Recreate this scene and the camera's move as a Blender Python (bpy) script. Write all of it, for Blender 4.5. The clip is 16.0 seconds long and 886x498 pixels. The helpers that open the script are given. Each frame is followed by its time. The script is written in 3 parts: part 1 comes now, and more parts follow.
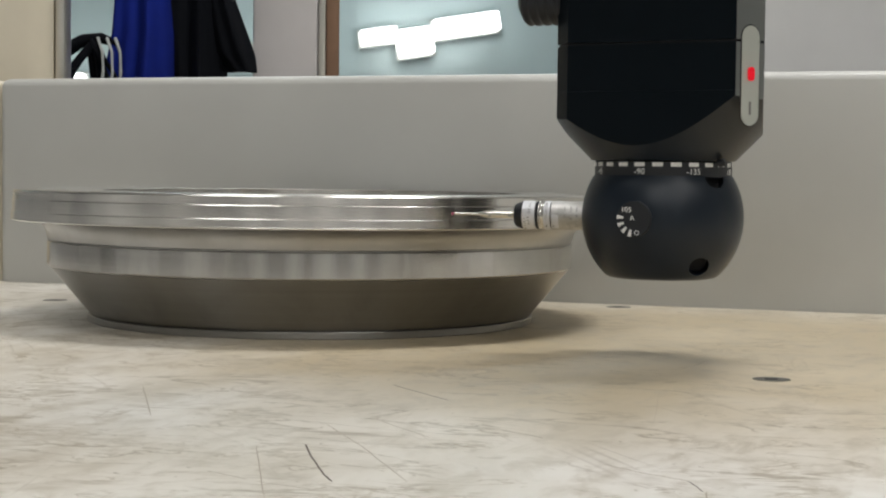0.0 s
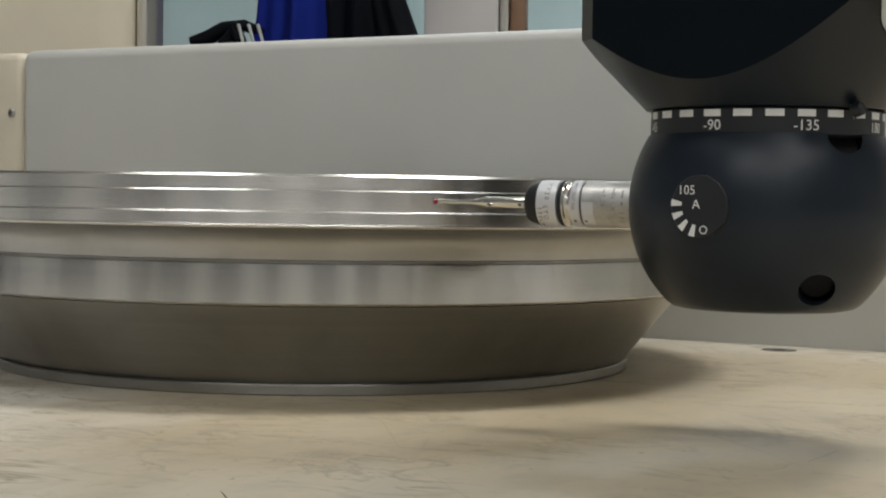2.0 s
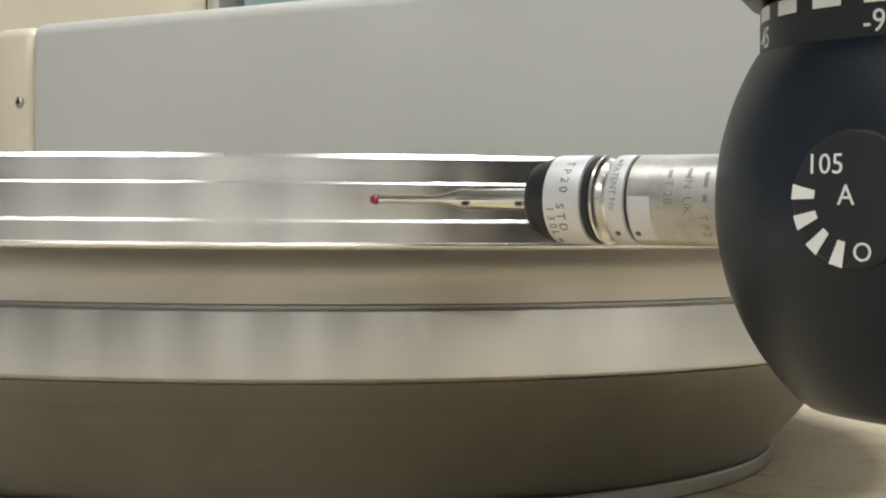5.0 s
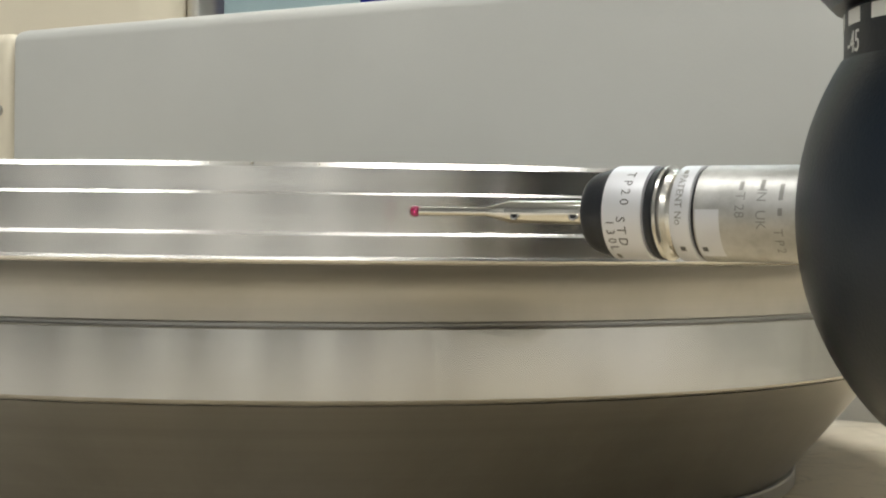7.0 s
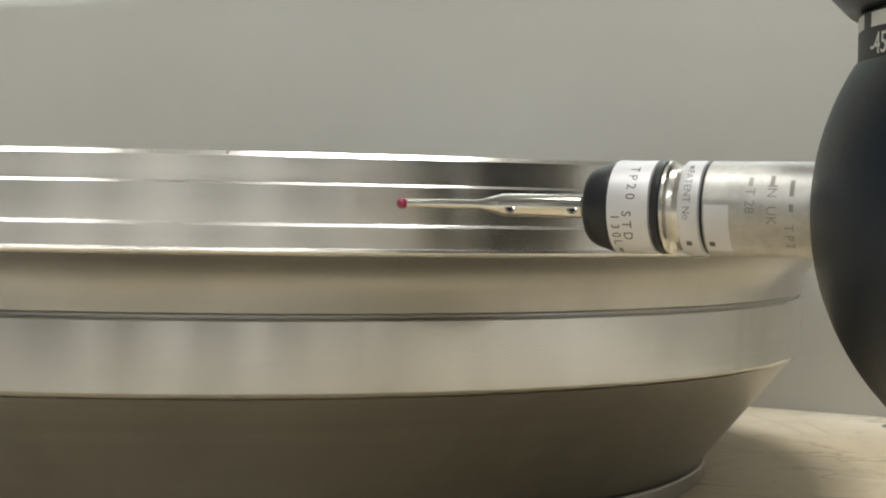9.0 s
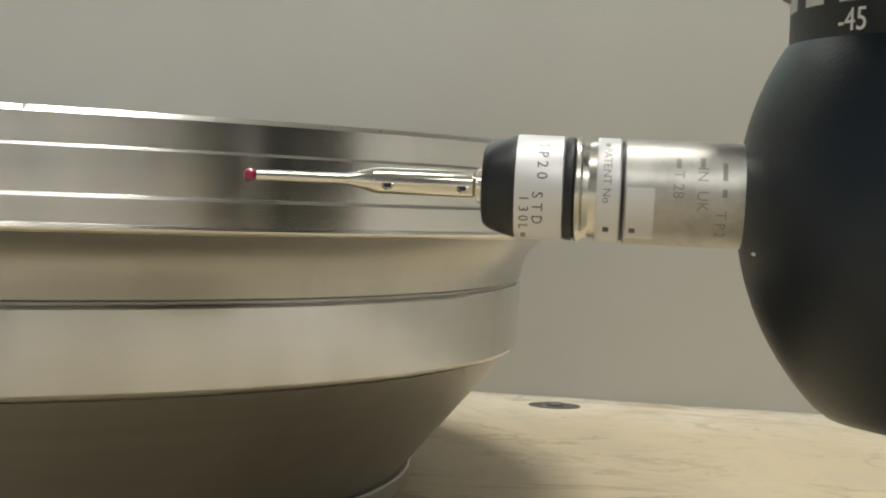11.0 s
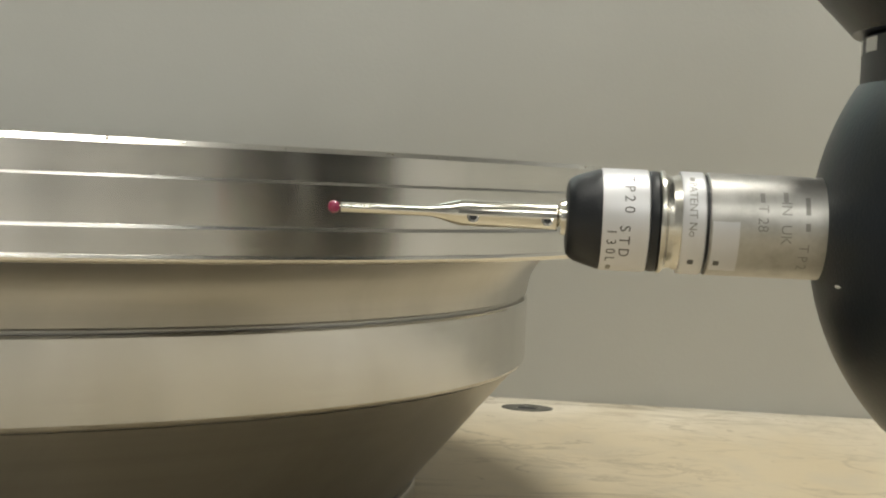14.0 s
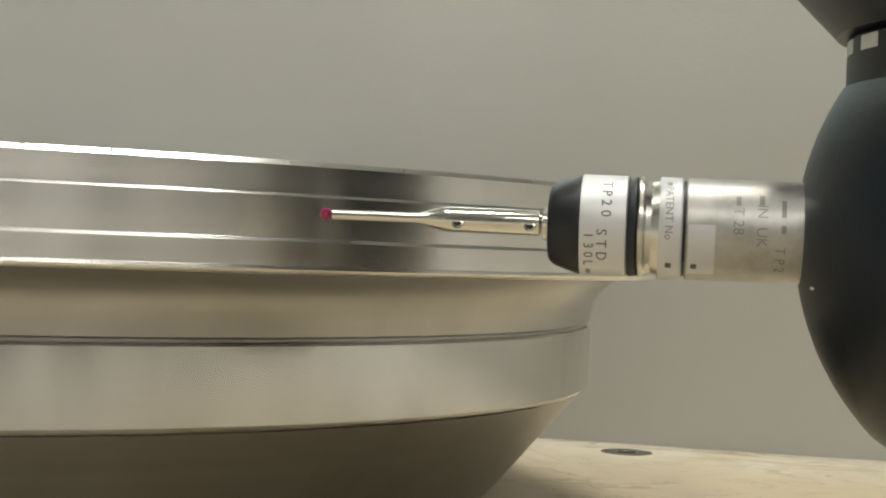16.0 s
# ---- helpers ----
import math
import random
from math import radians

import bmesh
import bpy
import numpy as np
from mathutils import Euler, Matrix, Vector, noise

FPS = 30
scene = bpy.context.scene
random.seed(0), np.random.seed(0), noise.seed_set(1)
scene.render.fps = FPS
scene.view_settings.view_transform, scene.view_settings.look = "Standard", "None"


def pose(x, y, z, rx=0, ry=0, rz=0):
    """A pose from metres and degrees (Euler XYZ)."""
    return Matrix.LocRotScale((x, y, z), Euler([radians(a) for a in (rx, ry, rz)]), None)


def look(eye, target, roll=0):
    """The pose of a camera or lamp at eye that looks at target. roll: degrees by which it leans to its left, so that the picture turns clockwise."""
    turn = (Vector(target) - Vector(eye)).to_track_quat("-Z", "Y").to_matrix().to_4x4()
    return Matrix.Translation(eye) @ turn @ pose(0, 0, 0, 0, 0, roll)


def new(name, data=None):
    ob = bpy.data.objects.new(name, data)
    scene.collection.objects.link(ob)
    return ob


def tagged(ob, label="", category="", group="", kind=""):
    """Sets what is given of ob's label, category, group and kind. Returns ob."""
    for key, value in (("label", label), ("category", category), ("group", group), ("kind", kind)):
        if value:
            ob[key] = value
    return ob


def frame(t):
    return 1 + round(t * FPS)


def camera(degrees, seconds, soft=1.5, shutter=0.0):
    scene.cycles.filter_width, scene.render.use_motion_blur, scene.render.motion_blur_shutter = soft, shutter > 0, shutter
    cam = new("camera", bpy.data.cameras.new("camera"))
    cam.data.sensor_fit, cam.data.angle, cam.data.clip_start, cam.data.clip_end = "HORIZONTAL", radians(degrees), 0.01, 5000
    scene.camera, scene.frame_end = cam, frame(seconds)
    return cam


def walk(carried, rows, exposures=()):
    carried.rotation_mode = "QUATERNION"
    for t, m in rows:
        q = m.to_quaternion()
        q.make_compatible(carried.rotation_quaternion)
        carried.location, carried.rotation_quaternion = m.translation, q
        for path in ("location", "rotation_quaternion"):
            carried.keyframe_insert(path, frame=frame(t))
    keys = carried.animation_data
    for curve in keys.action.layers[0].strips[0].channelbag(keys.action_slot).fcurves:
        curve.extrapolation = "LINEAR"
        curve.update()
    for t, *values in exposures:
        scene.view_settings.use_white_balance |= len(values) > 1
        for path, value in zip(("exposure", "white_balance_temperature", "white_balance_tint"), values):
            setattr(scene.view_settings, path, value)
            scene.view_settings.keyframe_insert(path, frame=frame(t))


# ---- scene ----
LENS = 30.256
cam = camera(LENS, 16.0, soft=2.1)
# seconds, place in metres, heading (to the right of +y), pitch and lean in degrees
PATH = [
    (0, -0.0670, -0.7666, 0.0831, 5.90, -2.64, -0.64),
    (0.5, -0.0342, -0.7430, 0.0785, 3.78, -2.18, -0.21),
    (1, -0.0035, -0.7319, 0.0765, 1.46, -2.14, -0.48),
    (1.5, 0.0266, -0.6033, 0.0674, -1.03, -1.66, -0.69),
    (2, 0.0549, -0.4842, 0.0656, -4.27, -1.81, -0.83),
    (2.5, 0.0730, -0.3754, 0.0641, -7.87, -1.83, -0.60),
    (3, 0.0803, -0.3359, 0.0633, -9.78, -1.72, -0.59),
    (3.5, 0.0810, -0.3229, 0.0641, -9.98, -1.81, -0.33),
    (4, 0.0837, -0.2856, 0.0634, -11.90, -1.73, -0.55),
    (6.5, 0.0679, -0.2495, 0.0629, -10.27, -1.06, -0.39),
    (7, 0.0645, -0.2465, 0.0629, -10.10, -0.99, -0.68),
    (7.5, 0.0577, -0.2456, 0.0636, -8.99, -1.23, -0.59),
    (8, 0.0475, -0.2474, 0.0641, -7.09, -1.32, -0.47),
    (8.5, 0.0410, -0.2467, 0.0639, -5.10, -1.36, -0.80),
    (9, 0.0363, -0.2480, 0.0640, -3.15, -1.51, -1.05),
    (9.5, 0.0294, -0.2198, 0.0635, -2.65, -1.49, -1.20),
    (10, 0.0127, -0.2141, 0.0634, 5.35, -2.02, -1.37),
    (12.5, -0.0382, -0.2055, 0.0683, 18.98, -3.03, -2.73),
    (13, -0.0422, -0.2042, 0.0734, 19.69, -4.20, -2.56),
    (13.5, -0.0450, -0.2050, 0.0681, 20.46, -2.66, -3.05),
    (14, -0.0408, -0.2071, 0.0688, 19.45, -2.52, -2.62),
    (14.5, -0.0349, -0.2105, 0.0652, 17.52, -1.46, -2.67),
    (15, -0.0273, -0.2146, 0.0643, 16.15, -1.33, -2.38),
    (15.5, -0.0223, -0.2179, 0.0613, 14.70, -0.37, -2.64),
    (16, -0.0171, -0.2199, 0.0613, 12.89, -0.26, -2.41),
]


def row_pose(x, y, z, heading, pitch, lean):
    return pose(x, y, z, 90 + pitch, 0, -heading) @ pose(0, 0, 0, 0, 0, -lean)


walk(cam, [(r[0], row_pose(*r[1:])) for r in PATH],
     [(0, -0.36, 6050, 12), (1.2, -0.38, 6000, 12), (2, -0.40, 6000, 11), (2.5, -0.16, 6000, 10), (3, 0.13, 6000, 10), (4, 0.23, 6050, 10), (7.5, 0.15, 6100, 9), (9.5, 0.06, 6250, 9), (12.5, -0.05, 6400, 7), (16, -0.05, 6400, 7)])

# ---- light ----
world = bpy.data.worlds.new("room_world")
scene.world = world
world.use_nodes = True
world.node_tree.nodes["Background"].inputs[0].default_value = (0.75, 0.8, 0.85, 1)
world.node_tree.nodes["Background"].inputs[1].default_value = 0.12


def area_lamp(name, eye, target, sx, sy, watts, colour):
    d = bpy.data.lights.new(name, "AREA")
    d.shape, d.size, d.size_y, d.energy, d.color = "RECTANGLE", sx, sy, watts, colour
    ob = new(name, d)
    ob.matrix_world = look(eye, target)
    return ob


WARM = (1.0, 0.955, 0.86)
# the last three are unseen fill, added to brighten walls mirrored in the ring
LAMPS = [(0.36, 0.20, 0.50, 0.24, 23.0), (-0.62, -0.22, 0.60, 0.24, 6.5), (0.95, -1.35, 1.15, 0.30, 8.0),
         (-0.75, -2.1, 1.15, 0.30, 14.0), (0.55, -2.5, 1.15, 0.30, 12.0)]
CEIL = 1.75
for lx, ly, sx, sy, watts in LAMPS:
    area_lamp("tube_light", (lx, ly, CEIL - 0.075), (lx, ly, 0), sx, sy, watts, WARM)

# ---- materials ----


def mat(name, base, rough=0.5, metal=0.0, spec=0.5):
    m = bpy.data.materials.new(name)
    m.use_nodes = True
    b = m.node_tree.nodes["Principled BSDF"]
    b.inputs["Base Color"].default_value = (*base, 1)
    b.inputs["Roughness"].default_value = rough
    b.inputs["Metallic"].default_value = metal
    b.inputs["Specular IOR Level"].default_value = spec
    return m


def node(m, kind, **sets):
    n = m.node_tree.nodes.new(kind)
    for k, v in sets.items():
        n.inputs[k.replace("_", " ")].default_value = v
    return n


def wire(m, a, out, b, inp):
    m.node_tree.links.new(a.outputs[out], b.inputs[inp])


def coords(m, scale=(1, 1, 1), turn=(0, 0, 0), space="Object"):
    t = m.node_tree.nodes.new("ShaderNodeTexCoord")
    p = m.node_tree.nodes.new("ShaderNodeMapping")
    p.inputs["Scale"].default_value = scale
    p.inputs["Rotation"].default_value = [radians(a) for a in turn]
    if any(turn):
        q = m.node_tree.nodes.new("ShaderNodeMapping")
        q.inputs["Rotation"].default_value = [radians(a) for a in turn]
        p.inputs["Rotation"].default_value = (0, 0, 0)
        wire(m, t, space, q, "Vector")
        wire(m, q, "Vector", p, "Vector")
    else:
        wire(m, t, space, p, "Vector")
    return p


def noise_tex(m, vec, scale, detail=4.0, rough=0.55, distort=0.0):
    n = node(m, "ShaderNodeTexNoise", Scale=scale, Detail=detail, Roughness=rough, Distortion=distort)
    wire(m, vec, "Vector", n, "Vector")
    return n


def ramp(m, src, out, stops):
    r = m.node_tree.nodes.new("ShaderNodeValToRGB")
    el = r.color_ramp.elements
    while len(el) < len(stops):
        el.new(0.5)
    for e, (pos, col) in zip(el, stops):
        e.position = pos
        e.color = (*col, 1) if len(col) == 3 else col
    wire(m, src, out, r, "Fac")
    return r


def mixed(m, fac, fac_out, a, a_out, b, b_out, how="MIX", amount=None):
    x = m.node_tree.nodes.new("ShaderNodeMix")
    x.data_type, x.blend_type = "RGBA", how
    if fac is None:
        x.inputs[0].default_value = amount
    else:
        m.node_tree.links.new(fac.outputs[fac_out], x.inputs[0])
    for src, o, i in ((a, a_out, 6), (b, b_out, 7)):
        if isinstance(src, tuple):
            x.inputs[i].default_value = (*src, 1)
        else:
            m.node_tree.links.new(src.outputs[o], x.inputs[i])
    return x


def bsdf(m):
    return m.node_tree.nodes["Principled BSDF"]


def bumped(m, src, out, strength, dist):
    b = m.node_tree.nodes.new("ShaderNodeBump")
    b.inputs["Strength"].default_value = strength
    b.inputs["Distance"].default_value = dist
    wire(m, src, out, b, "Height")
    wire(m, b, "Normal", bsdf(m), "Normal")
    return b


def rough_from(m, src, out, lo, hi):
    r = m.node_tree.nodes.new("ShaderNodeMapRange")
    r.inputs["To Min"].default_value, r.inputs["To Max"].default_value = lo, hi
    wire(m, src, out, r, "Value")
    wire(m, r, "Result", bsdf(m), "Roughness")


def painted(name, base, rough=0.45, grain=900.0, vary=0.06, spec=0.5):
    """Paint with fine orange-peel relief and faint grime."""
    m = mat(name, base, rough, 0.0, spec)
    c = coords(m)
    big = noise_tex(m, c, 9.0, 5.0)
    fine = noise_tex(m, c, grain, 2.0)
    dark = tuple(v * (1 - 2.2 * vary) for v in base)
    col = ramp(m, big, "Fac", [(0.35, dark), (0.65, base)])
    wire(m, col, "Color", bsdf(m), "Base Color")
    rough_from(m, big, "Fac", rough - 0.08, rough + 0.08)
    bumped(m, fine, "Fac", 0.12, 0.0004)
    return m


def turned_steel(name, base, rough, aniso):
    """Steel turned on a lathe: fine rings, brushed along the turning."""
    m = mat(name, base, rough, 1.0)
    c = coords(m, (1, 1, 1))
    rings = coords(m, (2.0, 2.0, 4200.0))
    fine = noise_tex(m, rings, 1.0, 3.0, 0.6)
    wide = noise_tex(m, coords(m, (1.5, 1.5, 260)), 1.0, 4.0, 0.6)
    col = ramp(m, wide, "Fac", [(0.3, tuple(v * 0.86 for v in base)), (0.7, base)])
    # soft darker patches in the colour stand in for uneven reflections
    patchy_sheen = noise_tex(m, coords(m, (1, 1, 0.55)), 34.0, 5.0, 0.62, 0.5)
    smask = ramp(m, patchy_sheen, "Fac", [(0.44, (0, 0, 0)), (0.68, (0.55, 0.55, 0.55))])
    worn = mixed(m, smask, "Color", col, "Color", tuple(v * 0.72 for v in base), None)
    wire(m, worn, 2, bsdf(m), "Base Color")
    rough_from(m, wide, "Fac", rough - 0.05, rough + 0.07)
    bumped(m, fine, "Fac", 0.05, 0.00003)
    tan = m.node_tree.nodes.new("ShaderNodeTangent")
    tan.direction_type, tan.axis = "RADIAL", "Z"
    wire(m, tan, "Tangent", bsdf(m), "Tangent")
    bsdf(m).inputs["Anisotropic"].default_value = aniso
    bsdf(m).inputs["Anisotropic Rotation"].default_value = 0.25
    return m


def stone_top():
    """Pale worn table top: cloudy cream stone with brown veins, stains, specks and a few scratches."""
    m = mat("worn_stone", (0.62, 0.58, 0.5), 0.38)
    c = coords(m, (1.0, 0.55, 1.0), (0, 0, 24))
    cloud = noise_tex(m, c, 9.0, 6.0, 0.62, 0.6)
    out = ramp(m, cloud, "Fac", [(0.30, (0.50, 0.455, 0.38)), (0.44, (0.68, 0.65, 0.585)), (0.58, (0.82, 0.80, 0.755))])
    port = "Color"

    def over(mask, mask_out, colour):
        nonlocal out, port
        out = mixed(m, mask, mask_out, out, port, colour, None)
        port = 2

    # soft brown stains; the patch beside the ring is stain and painted shade
    stain = noise_tex(m, c, 4.2, 3.0, 0.5, 0.3)
    over(ramp(m, stain, "Fac", [(0.50, (0, 0, 0)), (0.72, (0.6, 0.6, 0.6))]), "Color", (0.52, 0.455, 0.34))
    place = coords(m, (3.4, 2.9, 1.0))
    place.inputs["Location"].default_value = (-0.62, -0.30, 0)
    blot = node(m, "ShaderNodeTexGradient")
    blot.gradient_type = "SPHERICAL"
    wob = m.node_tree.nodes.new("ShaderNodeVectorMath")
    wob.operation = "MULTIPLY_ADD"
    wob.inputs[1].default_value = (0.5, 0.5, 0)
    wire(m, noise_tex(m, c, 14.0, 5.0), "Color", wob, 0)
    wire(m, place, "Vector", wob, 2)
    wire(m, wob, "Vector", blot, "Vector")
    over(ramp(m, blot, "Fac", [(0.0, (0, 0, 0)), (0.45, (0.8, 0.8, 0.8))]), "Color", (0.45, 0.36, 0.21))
    # mottling, then veins that come and go
    mott = noise_tex(m, c, 62.0, 5.0, 0.62, 0.5)
    over(ramp(m, mott, "Fac", [(0.48, (0, 0, 0)), (0.68, (0.62, 0.62, 0.62))]), "Color", (0.42, 0.37, 0.28))
    for k, (sc, turn, wide, dark, lo) in enumerate(((16.0, 20, 0.020, (0.27, 0.22, 0.14), 0.46), (30.0, 34, 0.024, (0.30, 0.25, 0.17), 0.50), (52.0, 12, 0.030, (0.33, 0.27, 0.18), 0.50))):
        p = coords(m, (0.7, 1.5, 1.0), (0, 0, turn))
        p.inputs["Location"].default_value = (2.3 * k, 5.1 * k, 0)
        v = noise_tex(m, p, sc, 5.0, 0.6, 0.8)
        line = ramp(m, v, "Fac", [(0.5 - wide, (0, 0, 0)), (0.5, (0.8, 0.8, 0.8)), (0.5 + wide, (0, 0, 0))])
        q = coords(m)
        q.inputs["Location"].default_value = (1.7 * k, 3.9 * k, 0.4)
        patch = noise_tex(m, q, 24.0, 4.0)
        pm = ramp(m, patch, "Fac", [(lo, (0, 0, 0)), (lo + 0.14, (1, 1, 1))])
        cut = mixed(m, None, None, line, "Color", pm, "Color", "MULTIPLY", 1.0)
        over(cut, 2, dark)
    # hairline scratches
    for k, (turn, sc, wide, dark) in enumerate(((77, (2.0, 26.0), 0.006, (0.22, 0.17, 0.11)), (-76, (2.4, 30.0), 0.006, (0.26, 0.20, 0.13)), (68, (1.6, 30.0), 0.006, (0.28, 0.21, 0.13)))):
        p = coords(m, (sc[0], sc[1], 1.0), (0, 0, turn))
        p.inputs["Location"].default_value = (3.1 * k, 7.7 * k, 0)
        v = noise_tex(m, p, 1.0, 2.0, 0.45, 0.0)
        line = ramp(m, v, "Fac", [(0.5 - wide, (0, 0, 0)), (0.5, (0.4, 0.4, 0.4)), (0.5 + wide, (0, 0, 0))])
        q = coords(m)
        q.inputs["Location"].default_value = (1.3 * k, 2.9 * k, 0.4 * k)
        patch = noise_tex(m, q, 13.0, 3.0)
        pm = ramp(m, patch, "Fac", [(0.52, (0, 0, 0)), (0.68, (1, 1, 1))])
        cut = mixed(m, None, None, line, "Color", pm, "Color", "MULTIPLY", 1.0)
        over(cut, 2, dark)
    speck = noise_tex(m, coords(m, (1.0, 0.5, 1.0)), 260.0, 2.0, 0.5)
    over(ramp(m, speck, "Fac", [(0.70, (0, 0, 0)), (0.76, (0.6, 0.6, 0.6))]), "Color", (0.25, 0.2, 0.13))
    wire(m, out, 2, bsdf(m), "Base Color")
    rough_from(m, cloud, "Fac", 0.28, 0.50)
    bumped(m, noise_tex(m, c, 420.0, 4.0), "Fac", 0.10, 0.0006)
    return m


STEEL = turned_steel("turned_steel", (0.86, 0.845, 0.81), 0.24, 0.75)
# cone and foot: darker base colour carries the shade under the flange
STEEL_DULL_SHADED = turned_steel("turned_steel_dull_shaded", (0.37, 0.36, 0.335), 0.33, 0.7)
# neck and band: same steel, darker colour stands in for dimmer reflections
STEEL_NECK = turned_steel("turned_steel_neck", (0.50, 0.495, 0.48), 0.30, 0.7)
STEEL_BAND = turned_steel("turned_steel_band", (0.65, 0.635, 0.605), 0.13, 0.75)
STONE = stone_top()
SCRATCH = mat("scratch_dirt", (0.10, 0.075, 0.05), 0.7)
SCRATCH_PALE = mat("scratch_pale", (0.40, 0.35, 0.27), 0.7)
DULL_INSERT = mat("dull_insert_steel", (0.14, 0.135, 0.12), 0.45, 0.8)
# silver-grey colour painted in for the bright reflection on the black corner facet
FACET_SHEEN = painted("facet_sheen_grey", (0.24, 0.25, 0.24), 0.32, 2600.0, 0.06, 0.6)
bsdf(FACET_SHEEN).inputs["Metallic"].default_value = 0.7
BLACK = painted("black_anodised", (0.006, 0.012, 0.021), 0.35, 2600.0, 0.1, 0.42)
# darker copy of the anodised black, for the housing's shaded faces
BLACK_SHADED = painted("black_anodised_shaded", (0.003, 0.006, 0.009), 0.30, 2600.0, 0.1, 0.14)
BLACK_PLASTIC = painted("black_plastic", (0.012, 0.014, 0.018), 0.42, 3000.0, 0.1)
HOLE = mat("hole_dark", (0.004, 0.004, 0.005), 0.6)
WHITE_INK = mat("white_ink", (0.78, 0.78, 0.76), 0.55)
DARK_INK = mat("etched_ink", (0.13, 0.125, 0.12), 0.55, 0.3)
WORN_INK = mat("worn_ink", (0.30, 0.29, 0.27), 0.5, 0.6)
CHROME = mat("bright_steel", (0.74, 0.72, 0.66), 0.13, 1.0)
SATIN = mat("satin_steel", (0.60, 0.585, 0.55), 0.30, 1.0)
_c = coords(SATIN)
_n = noise_tex(SATIN, _c, 240.0, 5.0, 0.65)
wire(SATIN, ramp(SATIN, _n, "Fac", [(0.30, (0.42, 0.41, 0.385)), (0.5, (0.53, 0.52, 0.495)), (0.70, (0.61, 0.60, 0.575))]), "Color", bsdf(SATIN), "Base Color")
rough_from(SATIN, _n, "Fac", 0.38, 0.52)
bumped(SATIN, noise_tex(SATIN, coords(SATIN, (5200, 300, 300)), 1.0, 2.0), "Fac", 0.08, 0.00003)
SATIN_LIGHT = mat("brushed_label_steel", (0.72, 0.72, 0.74), 0.46, 0.5)
SATIN_BRIGHT = mat("satin_bright_steel", (0.70, 0.68, 0.63), 0.26, 1.0)
RUBY = mat("ruby", (0.36, 0.015, 0.09), 0.06)
bsdf(RUBY).inputs["Transmission Weight"].default_value = 0.45
bsdf(RUBY).inputs["IOR"].default_value = 1.76
PLATE = mat("silver_plate", (0.62, 0.64, 0.58), 0.42, 0.6)
RED = mat("red_lens", (0.6, 0.0, 0.012), 0.3)
bsdf(RED).inputs["Emission Color"].default_value = (1, 0.0, 0.015, 1)
bsdf(RED).inputs["Emission Strength"].default_value = 0.5
WHITE_PAINT = painted("white_cover_paint", (0.53, 0.53, 0.50), 0.40, 700.0, 0.03)
CREAM_PAINT = painted("cream_paint", (0.66, 0.60, 0.47), 0.45, 700.0, 0.04)
WALL_PAINT = painted("grey_wall_paint", (0.55, 0.55, 0.54), 0.6, 400.0, 0.03)
LILAC_FRAME = painted("pale_frame_paint", (0.60, 0.57, 0.56), 0.5, 500.0, 0.04)
BROWN = painted("brown_timber", (0.26, 0.15, 0.09), 0.5, 300.0, 0.15)
ALU = mat("bare_aluminium", (0.72, 0.70, 0.66), 0.3, 1.0)
DARK_PANEL = painted("dark_panel_paint", (0.31, 0.315, 0.32), 0.5, 300.0, 0.05)
LIGHT_PANEL = painted("white_panel_paint", (0.70, 0.70, 0.68), 0.5, 300.0, 0.03)
CEILING = painted("ceiling_paint", (0.74, 0.73, 0.69), 0.8, 300.0, 0.03)
FLOOR = painted("grey_floor_paint", (0.42, 0.42, 0.41), 0.5, 200.0, 0.12)
BLUE_CLOTH = painted("blue_cloth", (0.006, 0.018, 0.22), 0.85, 1500.0, 0.15, 0.2)
BLACK_CLOTH = painted("black_cloth", (0.005, 0.006, 0.009), 0.85, 1500.0, 0.2, 0.12)
STRIP = mat("reflective_strip", (0.42, 0.44, 0.43), 0.4)
TUBE = mat("tube_diffuser", (0.9, 0.9, 0.85), 0.4)
bsdf(TUBE).inputs["Emission Color"].default_value = (1, 0.97, 0.9, 1)
bsdf(TUBE).inputs["Emission Strength"].default_value = 4.0
FAR_UPPER = painted("far_wall_pale_blue", (0.66, 0.76, 0.76), 0.7, 100.0, 0.03)
FAR_LOWER = painted("far_wall_beige", (0.52, 0.48, 0.34), 0.7, 100.0, 0.05)
GLASS = mat("window_glass", (0.9, 0.95, 0.95), 0.02)
bsdf(GLASS).inputs["Transmission Weight"].default_value = 1.0
bsdf(GLASS).inputs["IOR"].default_value = 1.45

# ---- building helpers ----
MM = 0.001


def mesh_from(name, bm, material, smooth_angle=35):
    me = bpy.data.meshes.new(name)
    bm.normal_update()
    bm.to_mesh(me)
    bm.free()
    me.materials.append(material)
    if smooth_angle:
        for poly in me.polygons:
            poly.use_smooth = True
        me.set_sharp_from_angle(angle=radians(smooth_angle))
    return me


def part(name, bm, material, parent, label="", smooth=35):
    """Links a bmesh as one mesh under a thing or a part, in the parent's own space."""
    ob = new(name, mesh_from(name, bm, material, smooth))
    ob.parent = parent
    if label:
        tagged(ob, label)
    return ob


def thing(name, m, label, category, group="", kind=""):
    ob = new(name)
    ob.empty_display_size = 0.02
    ob.matrix_world = m
    return tagged(ob, label, category, group, kind)


def solid(name, bm, material, label, category, m=None, group="", kind="", smooth=35):
    ob = new(name, mesh_from(name, bm, material, smooth))
    if m is not None:
        ob.matrix_world = m
    return tagged(ob, label, category, group, kind)


